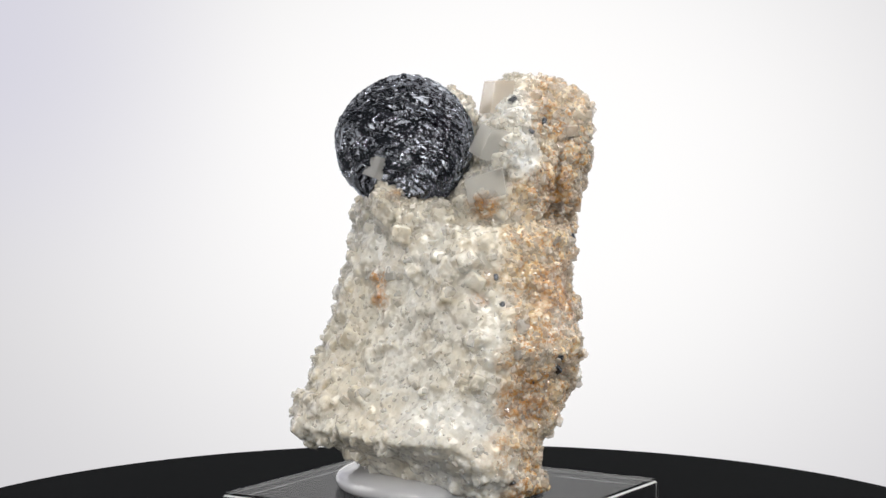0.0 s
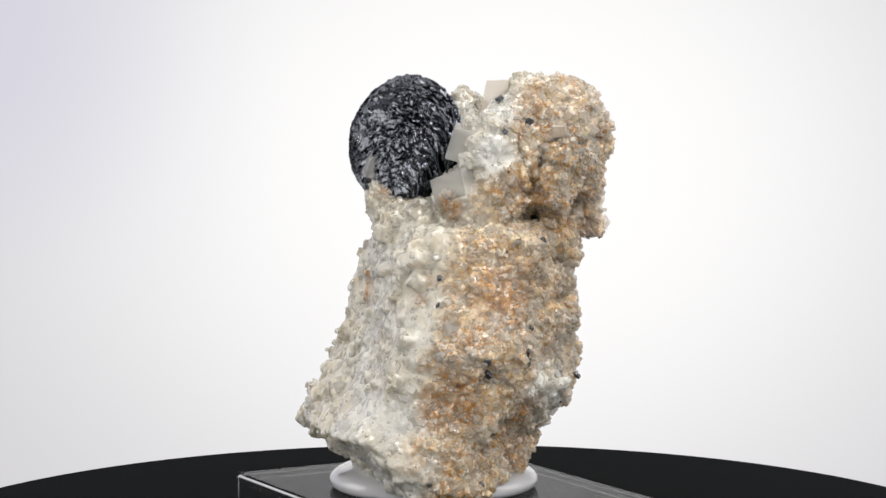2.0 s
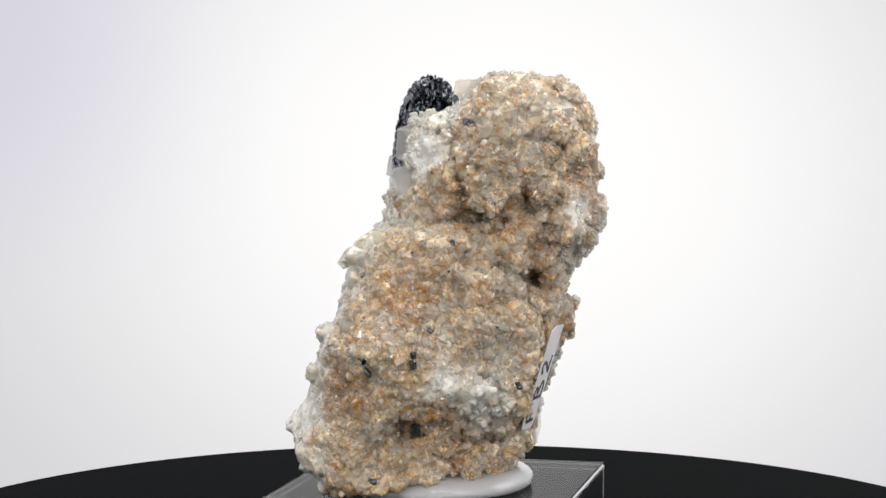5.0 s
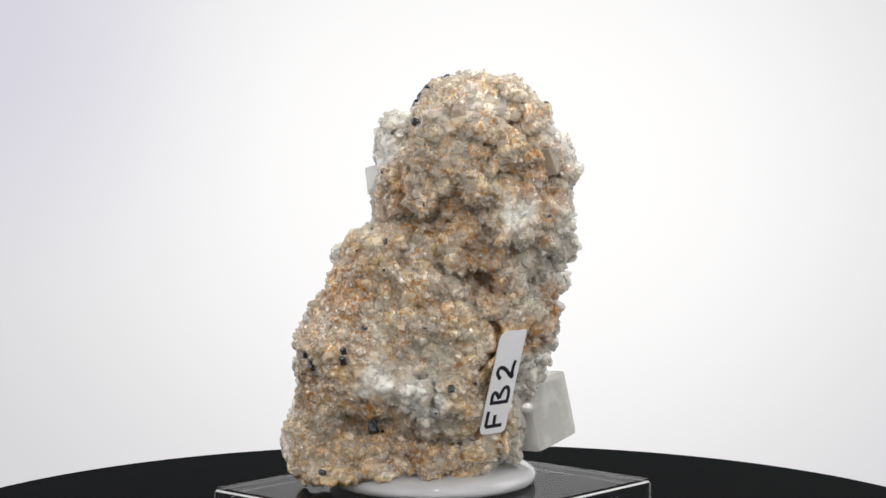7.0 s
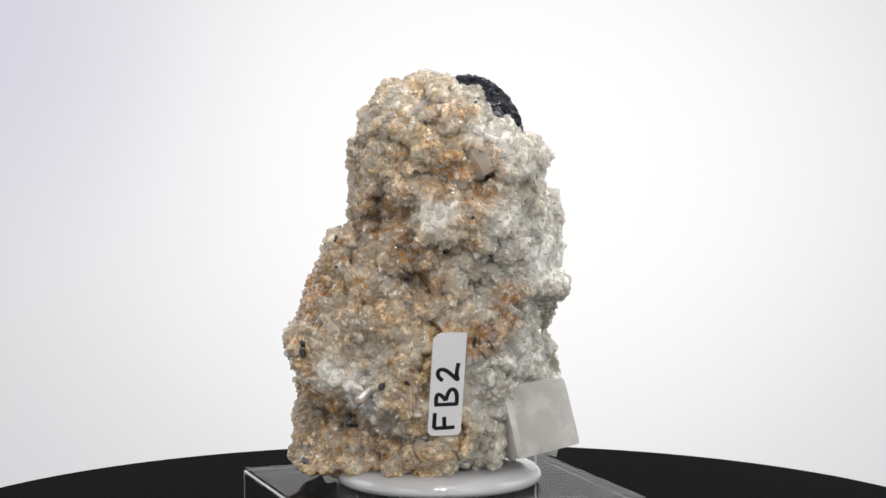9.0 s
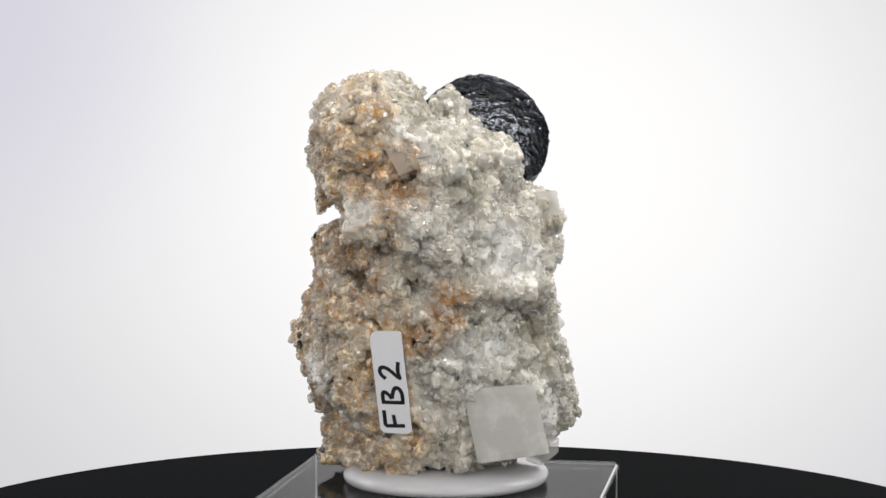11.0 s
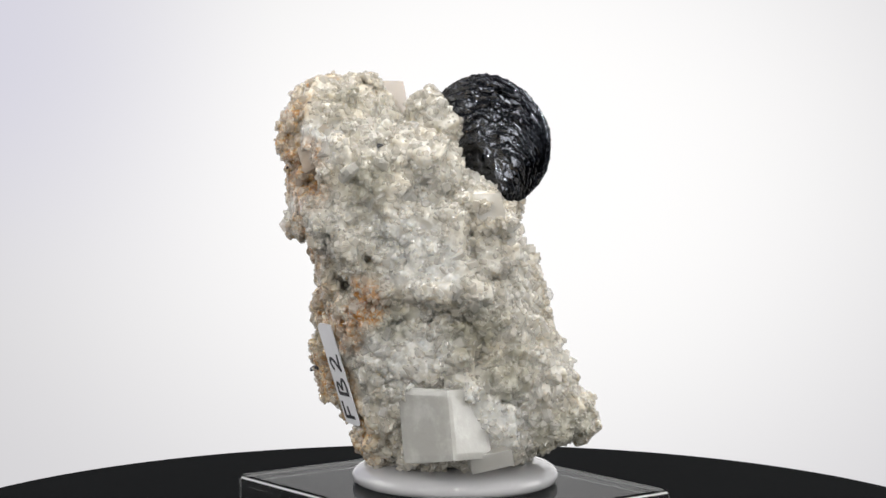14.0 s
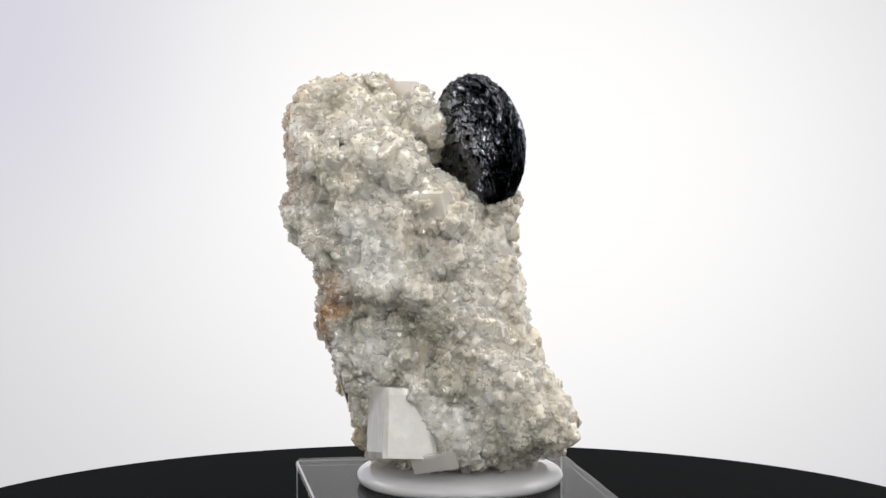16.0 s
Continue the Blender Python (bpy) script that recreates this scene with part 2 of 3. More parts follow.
def build_block():
    bm = bmesh.new()
    bmesh.ops.create_cube(bm, size=1, matrix=Matrix.LocRotScale((0, 0, 0.00410), None, (0.0452, 0.0510, 0.0088)))
    bmesh.ops.bevel(bm, geom=bm.edges[:], offset=0.0006, segments=3, affect="EDGES")
    ob = part("acrylic_block", bm, ACRYLIC)
    ob.data.materials.append(ACRYLIC_EDGE)
    # the bevel faces carry the painted edge highlight
    for p in ob.data.polygons:
        p.material_index = int(max(abs(c) for c in p.normal) < 0.98)
    ob.data.transform(pose(-0.00015, -0.0016, 0.0, 0, 0, 58.7))
    rng = np.random.default_rng(5)
    V, F = [], []
    turn = pose(-0.00015, -0.0016, 0.0, 0, 0, 58.7)
    for i in range(90):
        c = turn @ Vector((rng.uniform(-0.0215, 0.0215), rng.uniform(-0.0245, 0.0245), 0.00853))
        r = rng.uniform(0.00003, 0.00008)
        k = len(V)
        V += [c + Vector(q) * r for q in ((1, 0, 0), (0, 1, 0), (-1, 0, 0), (0, -1, 0), (0, 0, 1), (0, 0, -0.3))]
        F += [(k + a, k + (a + 1) % 4, k + 4) for a in range(4)] + [(k + (a + 1) % 4, k + a, k + 5) for a in range(4)]
    tagged(mesh_object("dust", V, F, PAPER, ob, "scattered white dust specks"), kind="stuff")
    return tagged(ob, "clear polished acrylic display block on the turntable", "display block")


def build_pad():
    z0, r = 0.0085, 0.0158
    prof = [(0, z0)] + [(r - 0.0012 + 0.0012 * math.sin(a), z0 + 0.0012 - 0.0012 * math.cos(a)) for a in np.linspace(0, math.pi / 2, 7)]
    prof += [(r * math.cos(a) ** 0.3, z0 + 0.0012 + 0.0022 * math.sin(a)) for a in np.linspace(0.08, 1.52, 14)] + [(0, z0 + 0.0037)]
    ob = part("mounting_pad", lathe(prof, 160, (-0.0009, -0.0021), 0.004), PUTTY, smooth=True)
    return tagged(ob, "glossy milky white round gel pad on the acrylic block", "mounting pad")


turntable, block, pad = build_turntable(), build_block(), build_pad()


# ---- the mineral specimen ----
specimen = new("mineral_specimen")
specimen.empty_display_size = 0.01
tagged(specimen, "pale calcite crystal specimen with black hematite rosette and honey-brown stained side", "mineral specimen")

# reach from the axis, in mm, of the lower block and of the head, towards these compass directions, at some heights
COMPASS = (0, 25, 50, 100, 129, 180, 205, 230, 281, 309)
BLOCK = {
    9.0: (16, 9, 6, 2, 2, 4, 8, 13, 21, 21),
    13.4: (12, 11, 11, 9.5, 10.5, 17.2, 15, 14.6, 24.2, 23),
    18: (13.6, 13, 12.5, 11.5, 13.5, 22.8, 21.8, 19.6, 24, 22.5),
    24: (18, 17, 14.6, 12.8, 14, 19.8, 19.8, 15.9, 22, 21),
    31: (19, 18.3, 16.3, 14, 14.7, 17, 17.0, 12.4, 21.7, 22.8),
    39: (17.8, 18, 17.6, 16.6, 16.5, 15, 15.2, 10.8, 16.8, 19.6),
    44: (18, 18.7, 18.7, 16.7, 15.8, 13, 13.1, 9.9, 15.2, 17.8),
    50: (20, 22, 21, 17.5, 15, 11, 9.5, 7, 12, 14.5),
}
HEAD = {
    47.0: (19, 21, 21, 16, 13, -2, 0, 0, 10, 13.5),
    52.0: (20, 23.4, 22.5, 16.4, 13, -2, 0, 0, 10.6, 12.8),
    56.5: (21.5, 23.3, 22.3, 17.2, 13, -3, -1, -1, 11.2, 13),
    60.8: (22.3, 24.0, 22.8, 16.6, 9.5, -4.5, -2.5, -2, 10.5, 11.6),
    65.0: (22.8, 24.3, 22.8, 14.4, 4.0, -8, -7, -5, 5, 9.6),
    69.3: (19.8, 21, 20.5, 10, 0.5, -9, -8.5, -6.5, 1, 7.5),
    71.5: (15, 18, 17, 7, -2, -11, -11, -9, -1, 4),
}
STEP = 0.24


def lattice_noise(P, cell, seed):
    rng = np.random.default_rng(seed)
    g = rng.uniform(-1, 1, (32, 32, 32)).astype(np.float32)
    q = P / cell + 100.0
    i = np.floor(q).astype(int)
    f = (q - i).astype(np.float32)
    f = f * f * (3 - 2 * f)
    out = 0
    for dx in (0, 1):
        for dy in (0, 1):
            for dz in (0, 1):
                w = (f[:, 0] if dx else 1 - f[:, 0]) * (f[:, 1] if dy else 1 - f[:, 1]) * (f[:, 2] if dz else 1 - f[:, 2])
                out = out + w * g[(i[:, 0] + dx) % 32, (i[:, 1] + dy) % 32, (i[:, 2] + dz) % 32]
    return out


def grain_cells(P, cell, seed):
    """Distance to the nearest of scattered grain centres, in units of the cell."""
    rng = np.random.default_rng(seed)
    g = rng.uniform(0, 1, (24, 24, 24, 3)).astype(np.float32)
    q = P / cell + 96.0
    i = np.floor(q).astype(int)
    best = np.full(len(P), 9.0, np.float32)
    for dx in (-1, 0, 1):
        for dy in (-1, 0, 1):
            for dz in (-1, 0, 1):
                j = i + (dx, dy, dz)
                c = j + g[j[:, 0] % 24, j[:, 1] % 24, j[:, 2] % 24] - q
                best = np.minimum(best, np.abs(c).max(1) * 0.6 + 0.4 * np.sqrt((c * c).sum(1)))
    return best


def smooth_min(a, b, k):
    h = np.clip(0.5 + 0.5 * (b - a) / k, 0, 1)
    return b + (a - b) * h - k * h * (1 - h)


def ball(P, c, r, turn=0.0):
    q = P - np.array(c)
    a = math.radians(turn)
    x = q[:, 0] * math.cos(a) + q[:, 1] * math.sin(a)
    y = -q[:, 0] * math.sin(a) + q[:, 1] * math.cos(a)
    k = np.sqrt((x / r[0]) ** 2 + (y / r[1]) ** 2 + (q[:, 2] / r[2]) ** 2)
    return (k - 1) * min(r)


def slab(P, c, half, turn=0.0, lean=0.0, soft=2.0):
    """A rounded box, turned about z and leaning along its own x."""
    q = P - np.array(c)
    a = math.radians(turn)
    x = q[:, 0] * math.cos(a) + q[:, 1] * math.sin(a) - lean * q[:, 2]
    y = -q[:, 0] * math.sin(a) + q[:, 1] * math.cos(a)
    d = np.stack([np.abs(x) - half[0] + soft, np.abs(y) - half[1] + soft, np.abs(q[:, 2]) - half[2] + soft], 1)
    return np.sqrt((np.maximum(d, 0) ** 2).sum(1)) + np.minimum(d.max(1), 0) - soft


def faceted(P, reach, soft):
    """A solid bounded by a leaning face towards each compass direction."""
    zs, table, d = np.array(list(reach)), np.array(list(reach.values())), None
    for k, az in enumerate(COMPASS):
        a = math.radians(az)
        s = P[:, 0] * math.cos(a) + P[:, 1] * math.sin(a) - np.interp(P[:, 2], zs, table[:, k]) - (0.85 if 20 < az < 60 else 0.4)
        d = s if d is None else -smooth_min(-d, -s, soft)
    return d


# seat of the paper tag: its middle, the way it faces and its lean
TAG_AT, TAG_OUT, TAG_LEAN = (12.6, 10.6, 26.0), np.array([0.643, 0.766, 0.0]), 0.32


def rock_field(P):
    """Signed distance in mm of the pale body: a leaning block, the head, the ridge behind the rosette and small knobs."""
    d = faceted(P, BLOCK, 1.6)
    under = 11.8 + 0.09 * P[:, 1] + 0.42 * np.maximum(0, -P[:, 0] - 8)
    d = np.maximum(d, under - P[:, 2])
    d = -smooth_min(-d, -(P[:, 2] - 48.5), 2.5)
    head = np.maximum(faceted(P, HEAD, 2.5), 46.5 - P[:, 2])
    head = -smooth_min(-head, -(P[:, 2] - 71.3), 2.5)
    d = smooth_min(d, head, 1.5)
    d = smooth_min(d, ball(P, (3, 12, 54.8), (8.7, 6.7, 8.1), 20), 2.0)
    d = smooth_min(d, ball(P, (-4, 8.5, 49), (9, 7, 6), 20), 2.0)
    d = smooth_min(d, ball(P, (1.0, 2.8, 62.2), (3.0, 2.5, 3.8)), 1.5)
    d = smooth_min(d, ball(P, (-8.6, -3.6, 52.8), (2.9, 2.6, 4.2)), 1.5)
    d = smooth_min(d, ball(P, (-3.5, -4.5, 48.5), (6, 4, 4)), 1.5)
    d = smooth_min(d, ball(P, (6.5, -4.5, 52), (5, 5, 4.5)), 1.5)
    d = smooth_min(d, ball(P, (9.0, -5.0, 60.3), (3.4, 3.3, 4.0)), 1.5)
    d = np.maximum(d, -slab(P - np.array(TAG_AT) - 5.15 * TAG_OUT, (0, 0, 0), (5.2, 3.2, 9.1), 50, TAG_LEAN, 0.3))
    for c, r in CAVES:
        d = -smooth_min(-d, ball(P, c, r), 1.0)
    return d


# large intergrown crystals: middle, half size, turn, lean
MASSES = (((-8.8, 11.4, 19.6), (3.8, 3.6, 4.6), 25, 0.0), ((-10.2, 9.0, 18.2), (4.4, 3.8, 4.6), 20, 0.1), ((-4.5, 13.9, 45.0), (4.2, 2.7, 6.3), 10, 0.0), ((13.5, 14.5, 63.0), (3.2, 3.0, 3.5), 30, 0.0),
          ((-17.5, -4.5, 19.5), (3.6, 4.2, 3.8), 35, 0.0), ((15.5, 4.5, 26.0), (3.4, 2.6, 4.2), 15, 0.2), ((4.0, -10.5, 44.5), (3.5, 2.6, 2.6), -20, 0.2),
          ((0.2, 12.6, 30.0), (3.6, 2.4, 3.6), 10, 0.2), ((16.5, 12.5, 49.5), (3.0, 2.8, 3.0), 40, 0.1))
CAVES = (((-10.8, -9.5, 47.8), (4.2, 4.0, 2.0)), ((17.5, -1.0, 50.0), (5.0, 4.5, 2.0)), ((15.5, 19.5, 55.0), (4.5, 4.0, 2.6)), ((20.5, 9, 43.5), (4.5, 4.0, 2.4)), ((21.5, 5.0, 55.0), (2.2, 3.0, 2.0)),
         ((15.5, 16.5, 40), (3.6, 3.6, 2.2)), ((-9.5, 14.5, 33), (5.2, 3.5, 1.2)), ((3.5, 18.5, 36), (3, 3.5, 1.8)), ((18.0, 13.0, 47.0), (3.0, 3.0, 1.6)),
         ((6.0, 21.0, 53), (3.0, 3.0, 2.2)), ((-2, 17.5, 27.5), (3.2, 3.2, 2.6)), ((13.5, -11, 18.5), (3.0, 2.6, 3.0)), ((-13, 11.5, 25.5), (3.0, 3.0, 1.4)),
         ((17.4, -4.2, 53.2), (3.4, 3.2, 1.5)), ((18.2, 16.2, 56.8), (3.2, 3.0, 1.9)), ((19.4, 4.8, 52.4), (2.4, 3.2, 1.9)), ((18.4, 9.0, 45.4), (2.8, 3.4, 1.8)), ((16.2, 9.5, 41.0), (2.4, 2.6, 1.5)),
         ((-9.5, 12.4, 33.2), (4.0, 2.8, 1.3)), ((5.5, 19.6, 55.0), (2.0, 2.4, 1.7)), ((18.6, 6.0, 34.0), (2.2, 2.6, 1.4)), ((13.5, -8.0, 19.0), (2.4, 3.0, 2.6)))

# iron stain and milky parts: middle and reach
RUST = ((-10.5, -6.3, 40.6, 1.3), (-10.3, -8, 37.4, 1.3), (4.6, -15.4, 37.5, 1.3), (5.7, -14.3, 41, 1.4), (-6.8, -7.1, 52.9, 1.7), (5.5, -9.3, 51, 1.8), (11.5, -19, 24, 3.2), (15.5, -8, 20, 3.6),
        (11.8, -2.6, 15, 2.6), (16.8, -4.3, 53.2, 3.0), (18.5, 16.4, 57, 3.6), (19.4, 4.8, 51.8, 3.6), (18.2, 8.9, 45.9, 3.6), (15.8, 9.3, 40.9, 2.6), (14, 17, 54.5, 3.6), (6.2, 17.6, 37.5, 2.6), (10, 15, 33, 2.4), (16, -12, 39.5, 4.0))
MILKY = ((-9, 13, 20, 5), (-4.5, 15.3, 45, 5.5), (0.2, 14.7, 30, 4.5), (18, 0.6, 24.7, 4.2), (20, 14.8, 50.5, 3.6), (14, 19, 60, 3.4), (19.4, -6.8, 25, 3.0), (12, -6.8, 58, 2.6), (-13, 10, 19, 4.5), (8, -3, 67, 3.5), (4, -19, 17, 6))
MOSS = ((19.5, 1.5, 60, 3), (4.5, 20, 55, 2.8), (-9.5, 12.5, 33.3, 3.2), (-13.5, 9.7, 27, 3), (-18, 1, 17, 4), (8, 16, 69, 3), (17, 13, 47, 2.4), (2, 16, 35, 2.6))


def zones(p):
    """How much honey, iron, milk and grey earth the calcite holds at points in mm."""
    wob = 2.6 * lattice_noise(p, 6.0, 51) + 1.3 * lattice_noise(p, 2.4, 52)

    def reach_of(spots):
        best = np.full(len(p), 9.0)
        for x, y, z, r in spots:
            best = np.minimum(best, np.linalg.norm(p - np.array((x, y, z)), axis=1) / r)
        return np.clip(1.7 - best - 0.22 * wob, 0, 1)

    edge = 9.5 + 0.09 * (p[:, 2] - 40) + 0.35 * np.maximum(0, p[:, 1] - 6)
    side = np.clip((p[:, 0] - edge + wob + 1.5) / 3.5, 0, 1)
    milk = reach_of(MILKY)
    iron = reach_of(RUST)
    side = side * (1 - 0.9 * milk * (1 - iron))
    return {"honey": side, "iron": iron, "milk": milk * (1 - iron), "earth": reach_of(MOSS) * (1 - iron)}


def stain(ob, p):
    for name, values in zones(p).items():
        ob.data.attributes.new(name, "FLOAT", "POINT").data.foreach_set("value", values.astype(np.float32))


def surface_of(field, lo, n):
    """Surface nets: one vertex in each cell that the surface crosses."""
    s = field < 0
    c = [field[x:n[0] - 1 + x, y:n[1] - 1 + y, z:n[2] - 1 + z] for x in (0, 1) for y in (0, 1) for z in (0, 1)]
    inside = sum((v < 0).astype(np.int8) for v in c)
    act = (inside > 0) & (inside < 8)
    idx = np.full(act.shape, -1, np.int32)
    cells = np.argwhere(act)
    idx[act] = np.arange(len(cells))
    corner = np.array([(x, y, z) for x in (0, 1) for y in (0, 1) for z in (0, 1)], float)
    val = np.stack([v[act] for v in c], 1)
    acc, cnt = np.zeros((len(cells), 3)), np.zeros(len(cells))
    for i in range(8):
        for j in range(i + 1, 8):
            if np.abs(corner[i] - corner[j]).sum() != 1:
                continue
            a, b = val[:, i], val[:, j]
            hit = (a < 0) != (b < 0)
            f = np.where(hit, a / np.where(hit, a - b, 1), 0)
            acc += np.where(hit[:, None], corner[i] + f[:, None] * (corner[j] - corner[i]), 0)
            cnt += hit
    verts = lo + (cells + acc / cnt[:, None]) * STEP
    faces = []
    for ax in range(3):
        u, v = [k for k in range(3) if k != ax]
        a = np.take(s, range(n[ax] - 1), ax)
        b = np.take(s, range(1, n[ax]), ax)
        e = np.argwhere(a != b)
        e = e[(e[:, u] > 0) & (e[:, v] > 0) & (e[:, u] < n[u] - 1) & (e[:, v] < n[v] - 1)]
        flip = s[e[:, 0], e[:, 1], e[:, 2]]
        du, dv = np.eye(3, dtype=int)[u], np.eye(3, dtype=int)[v]
        q = np.stack([idx[tuple((e - o).T)] for o in (du + dv, dv, 0 * du, du)], 1)
        if ax == 1:
            flip = ~flip
        q[~flip] = q[~flip][:, ::-1]
        faces.append(q)
    return verts, np.concatenate(faces)


def doubled(f):
    """The field on a grid twice as fine."""
    for ax in range(3):
        shape = list(f.shape)
        shape[ax] = 2 * shape[ax] - 1
        g = np.empty(shape, np.float32)
        g, f2 = np.moveaxis(g, ax, 0), np.moveaxis(f, ax, 0)
        g[0::2] = f2
        g[1::2] = 0.5 * (f2[1:] + f2[:-1])
        f = np.moveaxis(g, 0, ax)
    return np.ascontiguousarray(f)


def turn_to(normal, rng, wild=0.5):
    """A random turn whose z axis points roughly along the normal."""
    z = Vector(normal) + Vector(rng.normal(0, wild, 3))
    q = z.to_track_quat("Z", "Y") @ Euler((0, 0, rng.uniform(0, 6.283))).to_quaternion()
    return np.array(q.to_matrix())


def broad_normal(p):
    """Outward direction of the body without its grains."""
    e = 0.8
    g = np.stack([rock_field(p + e * np.eye(3)[k]) - rock_field(p - e * np.eye(3)[k]) for k in range(3)], 1)
    return g / (np.linalg.norm(g, axis=1)[:, None] + 1e-12)


def on_tag(p, grow=0.6):
    q = p - np.array(TAG_AT)
    side = -q[..., 0] * TAG_OUT[1] + q[..., 1] * TAG_OUT[0]
    return (np.abs(side) < 2.5 + grow) & (np.abs(q[..., 2]) < 7.9 + grow) & (q @ TAG_OUT > -3.5)


def build_rock():
    """The pale mass: its broad form, a lumpy crust, and several thousand blocky crystals grown together on it."""
    rng = np.random.default_rng(11)
    lo, hi = np.array([-27.0, -29.0, 6.5]), np.array([28.0, 26.0, 75.0])
    n = np.ceil((hi - lo) / (2 * STEP)).astype(int)
    ax = [lo[k] + 2 * STEP * np.arange(n[k]) for k in range(3)]
    P = np.stack(np.meshgrid(*ax, indexing="ij"), -1).reshape(-1, 3)
    d = doubled(rock_field(P).astype(np.float32).reshape(n))
    n = np.array(d.shape)
    near = np.argwhere((d > -3.6) & (d < 2.2))
    Q = lo + near * STEP
    # the far side is the roughest, cleft by crevices; the pale front is nearly even
    back = np.clip((Q[:, 1] + 4 + 0.4 * Q[:, 0]) / 12, 0, 1)
    cleft = np.abs(lattice_noise(Q, 6.5, 9) + 0.35 * lattice_noise(Q, 2.6, 10))
    crust = (0.7 + 1.4 * back) * lattice_noise(Q, 5.0, 3) + (0.25 + 0.35 * back) * lattice_noise(Q, 2.2, 4) + (0.4 + 0.8 * back) * (grain_cells(Q, 3.4, 5) - 0.5)
    crust = crust + (0.5 + 2.7 * back) * np.clip(1 - cleft / 0.16, 0, 1)
    value = d[tuple(near.T)] + crust.astype(np.float32) + 0.1
    d[tuple(near.T)] = value
    for c, half, turn, lean in MASSES:
        box = np.where((np.abs(Q - np.array(c)) < np.linalg.norm(half) + 0.8).all(1))[0]
        m = slab(Q[box], c, half, turn, lean, 1.0) + 0.25 * lattice_noise(Q[box], 1.6, 8)
        value[box] = np.minimum(value[box], m.astype(np.float32))
    d[tuple(near.T)] = value
    skin = Q[np.abs(value) < 0.12]
    seeds = skin[rng.choice(len(skin), 7600, replace=False)]
    seeds = seeds[~on_tag(seeds, 1.7)]
    for c, half, turn, lean in MASSES:
        seeds = seeds[(slab(seeds, c, half, turn, lean) > 0.5) | (rng.uniform(size=len(seeds)) < 0.25)]
    for c, nrm in zip(seeds, broad_normal(seeds)):
        if nrm[1] < -0.2 and c[0] < 9 and c[2] < 47:
            if rng.uniform() < (0.75 if c[2] < 30 and c[0] > -10 else 0.45):
                continue
            s, sink = min(4.2, rng.lognormal(0.58, 0.42)), 0.5
        elif nrm[0] > 0.2 or c[0] > 12:
            s, sink = min(2.4, rng.lognormal(0.08, 0.34)), 0.16
        else:
            s, sink = min(4.2, rng.lognormal(0.32, 0.45)), 0.34
        if c[2] > 68:
            s *= 0.6
        if rng.uniform() < 0.15:
            s, sink = s * 0.75, 0.05
        c = c - nrm * sink * s
        half = 0.5 * s * np.array((1.0, rng.uniform(0.7, 1.0), rng.uniform(0.65, 1.25)))
        R = turn_to(nrm, rng, 0.45)
        reach = half.sum() * 0.95 + 0.3
        a = np.maximum(((c - reach - lo) / STEP).astype(int), 0)
        b = np.minimum(((c + reach - lo) / STEP).astype(int) + 2, n)
        if (b <= a).any():
            continue
        g = np.stack(np.meshgrid(*[lo[k] + STEP * np.arange(a[k], b[k]) - c[k] for k in range(3)], indexing="ij"), -1) @ R
        x, y, z = np.abs(g[..., 0] - 0.25 * g[..., 2]) - half[0], np.abs(g[..., 1]) - half[1], np.abs(g[..., 2]) - half[2]
        box = np.maximum(np.maximum(x, y), z)
        cut = 0.05 * s
        box = np.maximum(box, np.maximum(np.maximum(x + y, y + z), x + z) * 0.707 + cut)
        part_of = d[a[0]:b[0], a[1]:b[1], a[2]:b[2]]
        np.minimum(part_of, box, out=part_of)
    # worn edges
    for ax in range(3):
        e = np.moveaxis(d, ax, 0)
        e[1:-1] = 0.5 * e[1:-1] + 0.25 * (e[2:] + e[:-2])
    # the flat seat of the paper tag
    c = np.array(TAG_AT) + 3.0 * TAG_OUT
    a, b = ((c - 11 - lo) / STEP).astype(int), ((c + 11 - lo) / STEP).astype(int)
    b = np.minimum(b, n)
    g = np.stack(np.meshgrid(*[lo[k] + STEP * np.arange(a[k], b[k]) for k in range(3)], indexing="ij"), -1)
    seat = slab(g.reshape(-1, 3) - np.array(TAG_AT) - 5.25 * TAG_OUT, (0, 0, 0), (5.2, 2.75, 8.5), 50, TAG_LEAN, 0.3).reshape(g.shape[:3])
    part_of = d[a[0]:b[0], a[1]:b[1], a[2]:b[2]]
    np.maximum(part_of, -seat.astype(np.float32), out=part_of)
    verts, faces = surface_of(d, lo, n)
    ob = mesh_object("matrix", verts / 1000, faces, MATRIX, specimen, "intergrown white calcite crystals, brown-stained on one side", True)
    stain(ob, verts)
    return ob, verts, faces


rock, rock_verts, rock_faces = build_rock()
rock_mid = rock_verts[rock_faces].mean(1)


def honey(p, rng):
    return p[0] + rng.normal(0, 2.0) > 12.0


# ---- crystals ----
def crystal_shape(kind, rng):
    """A blocky rhomb with cut corners, about 1 across: kind 0 is squat, 1 is long, 2 is a flat tablet."""
    bm = bmesh.new()
    bmesh.ops.create_cube(bm, size=1)
    size = ((1, 0.9, 0.85), (0.75, 0.7, 1.35), (1.15, 1.0, 0.5))[kind]
    shear = 0.22
    for v in bm.verts:
        x, y, z = v.co
        v.co = (x * size[0] + shear * z + rng.uniform(-0.05, 0.05), y * size[1] + 0.12 * z + rng.uniform(-0.05, 0.05), z * size[2])
    bmesh.ops.bevel(bm, geom=bm.edges[:], offset=rng.uniform(0.10, 0.20), segments=1, affect="EDGES")
    return bm


ROSE_C, ROSE_N = np.array([-6.1, -1.3, 60.6]), np.array([-0.22, -0.96, 0.14])
ROSE_N = ROSE_N / np.linalg.norm(ROSE_N)


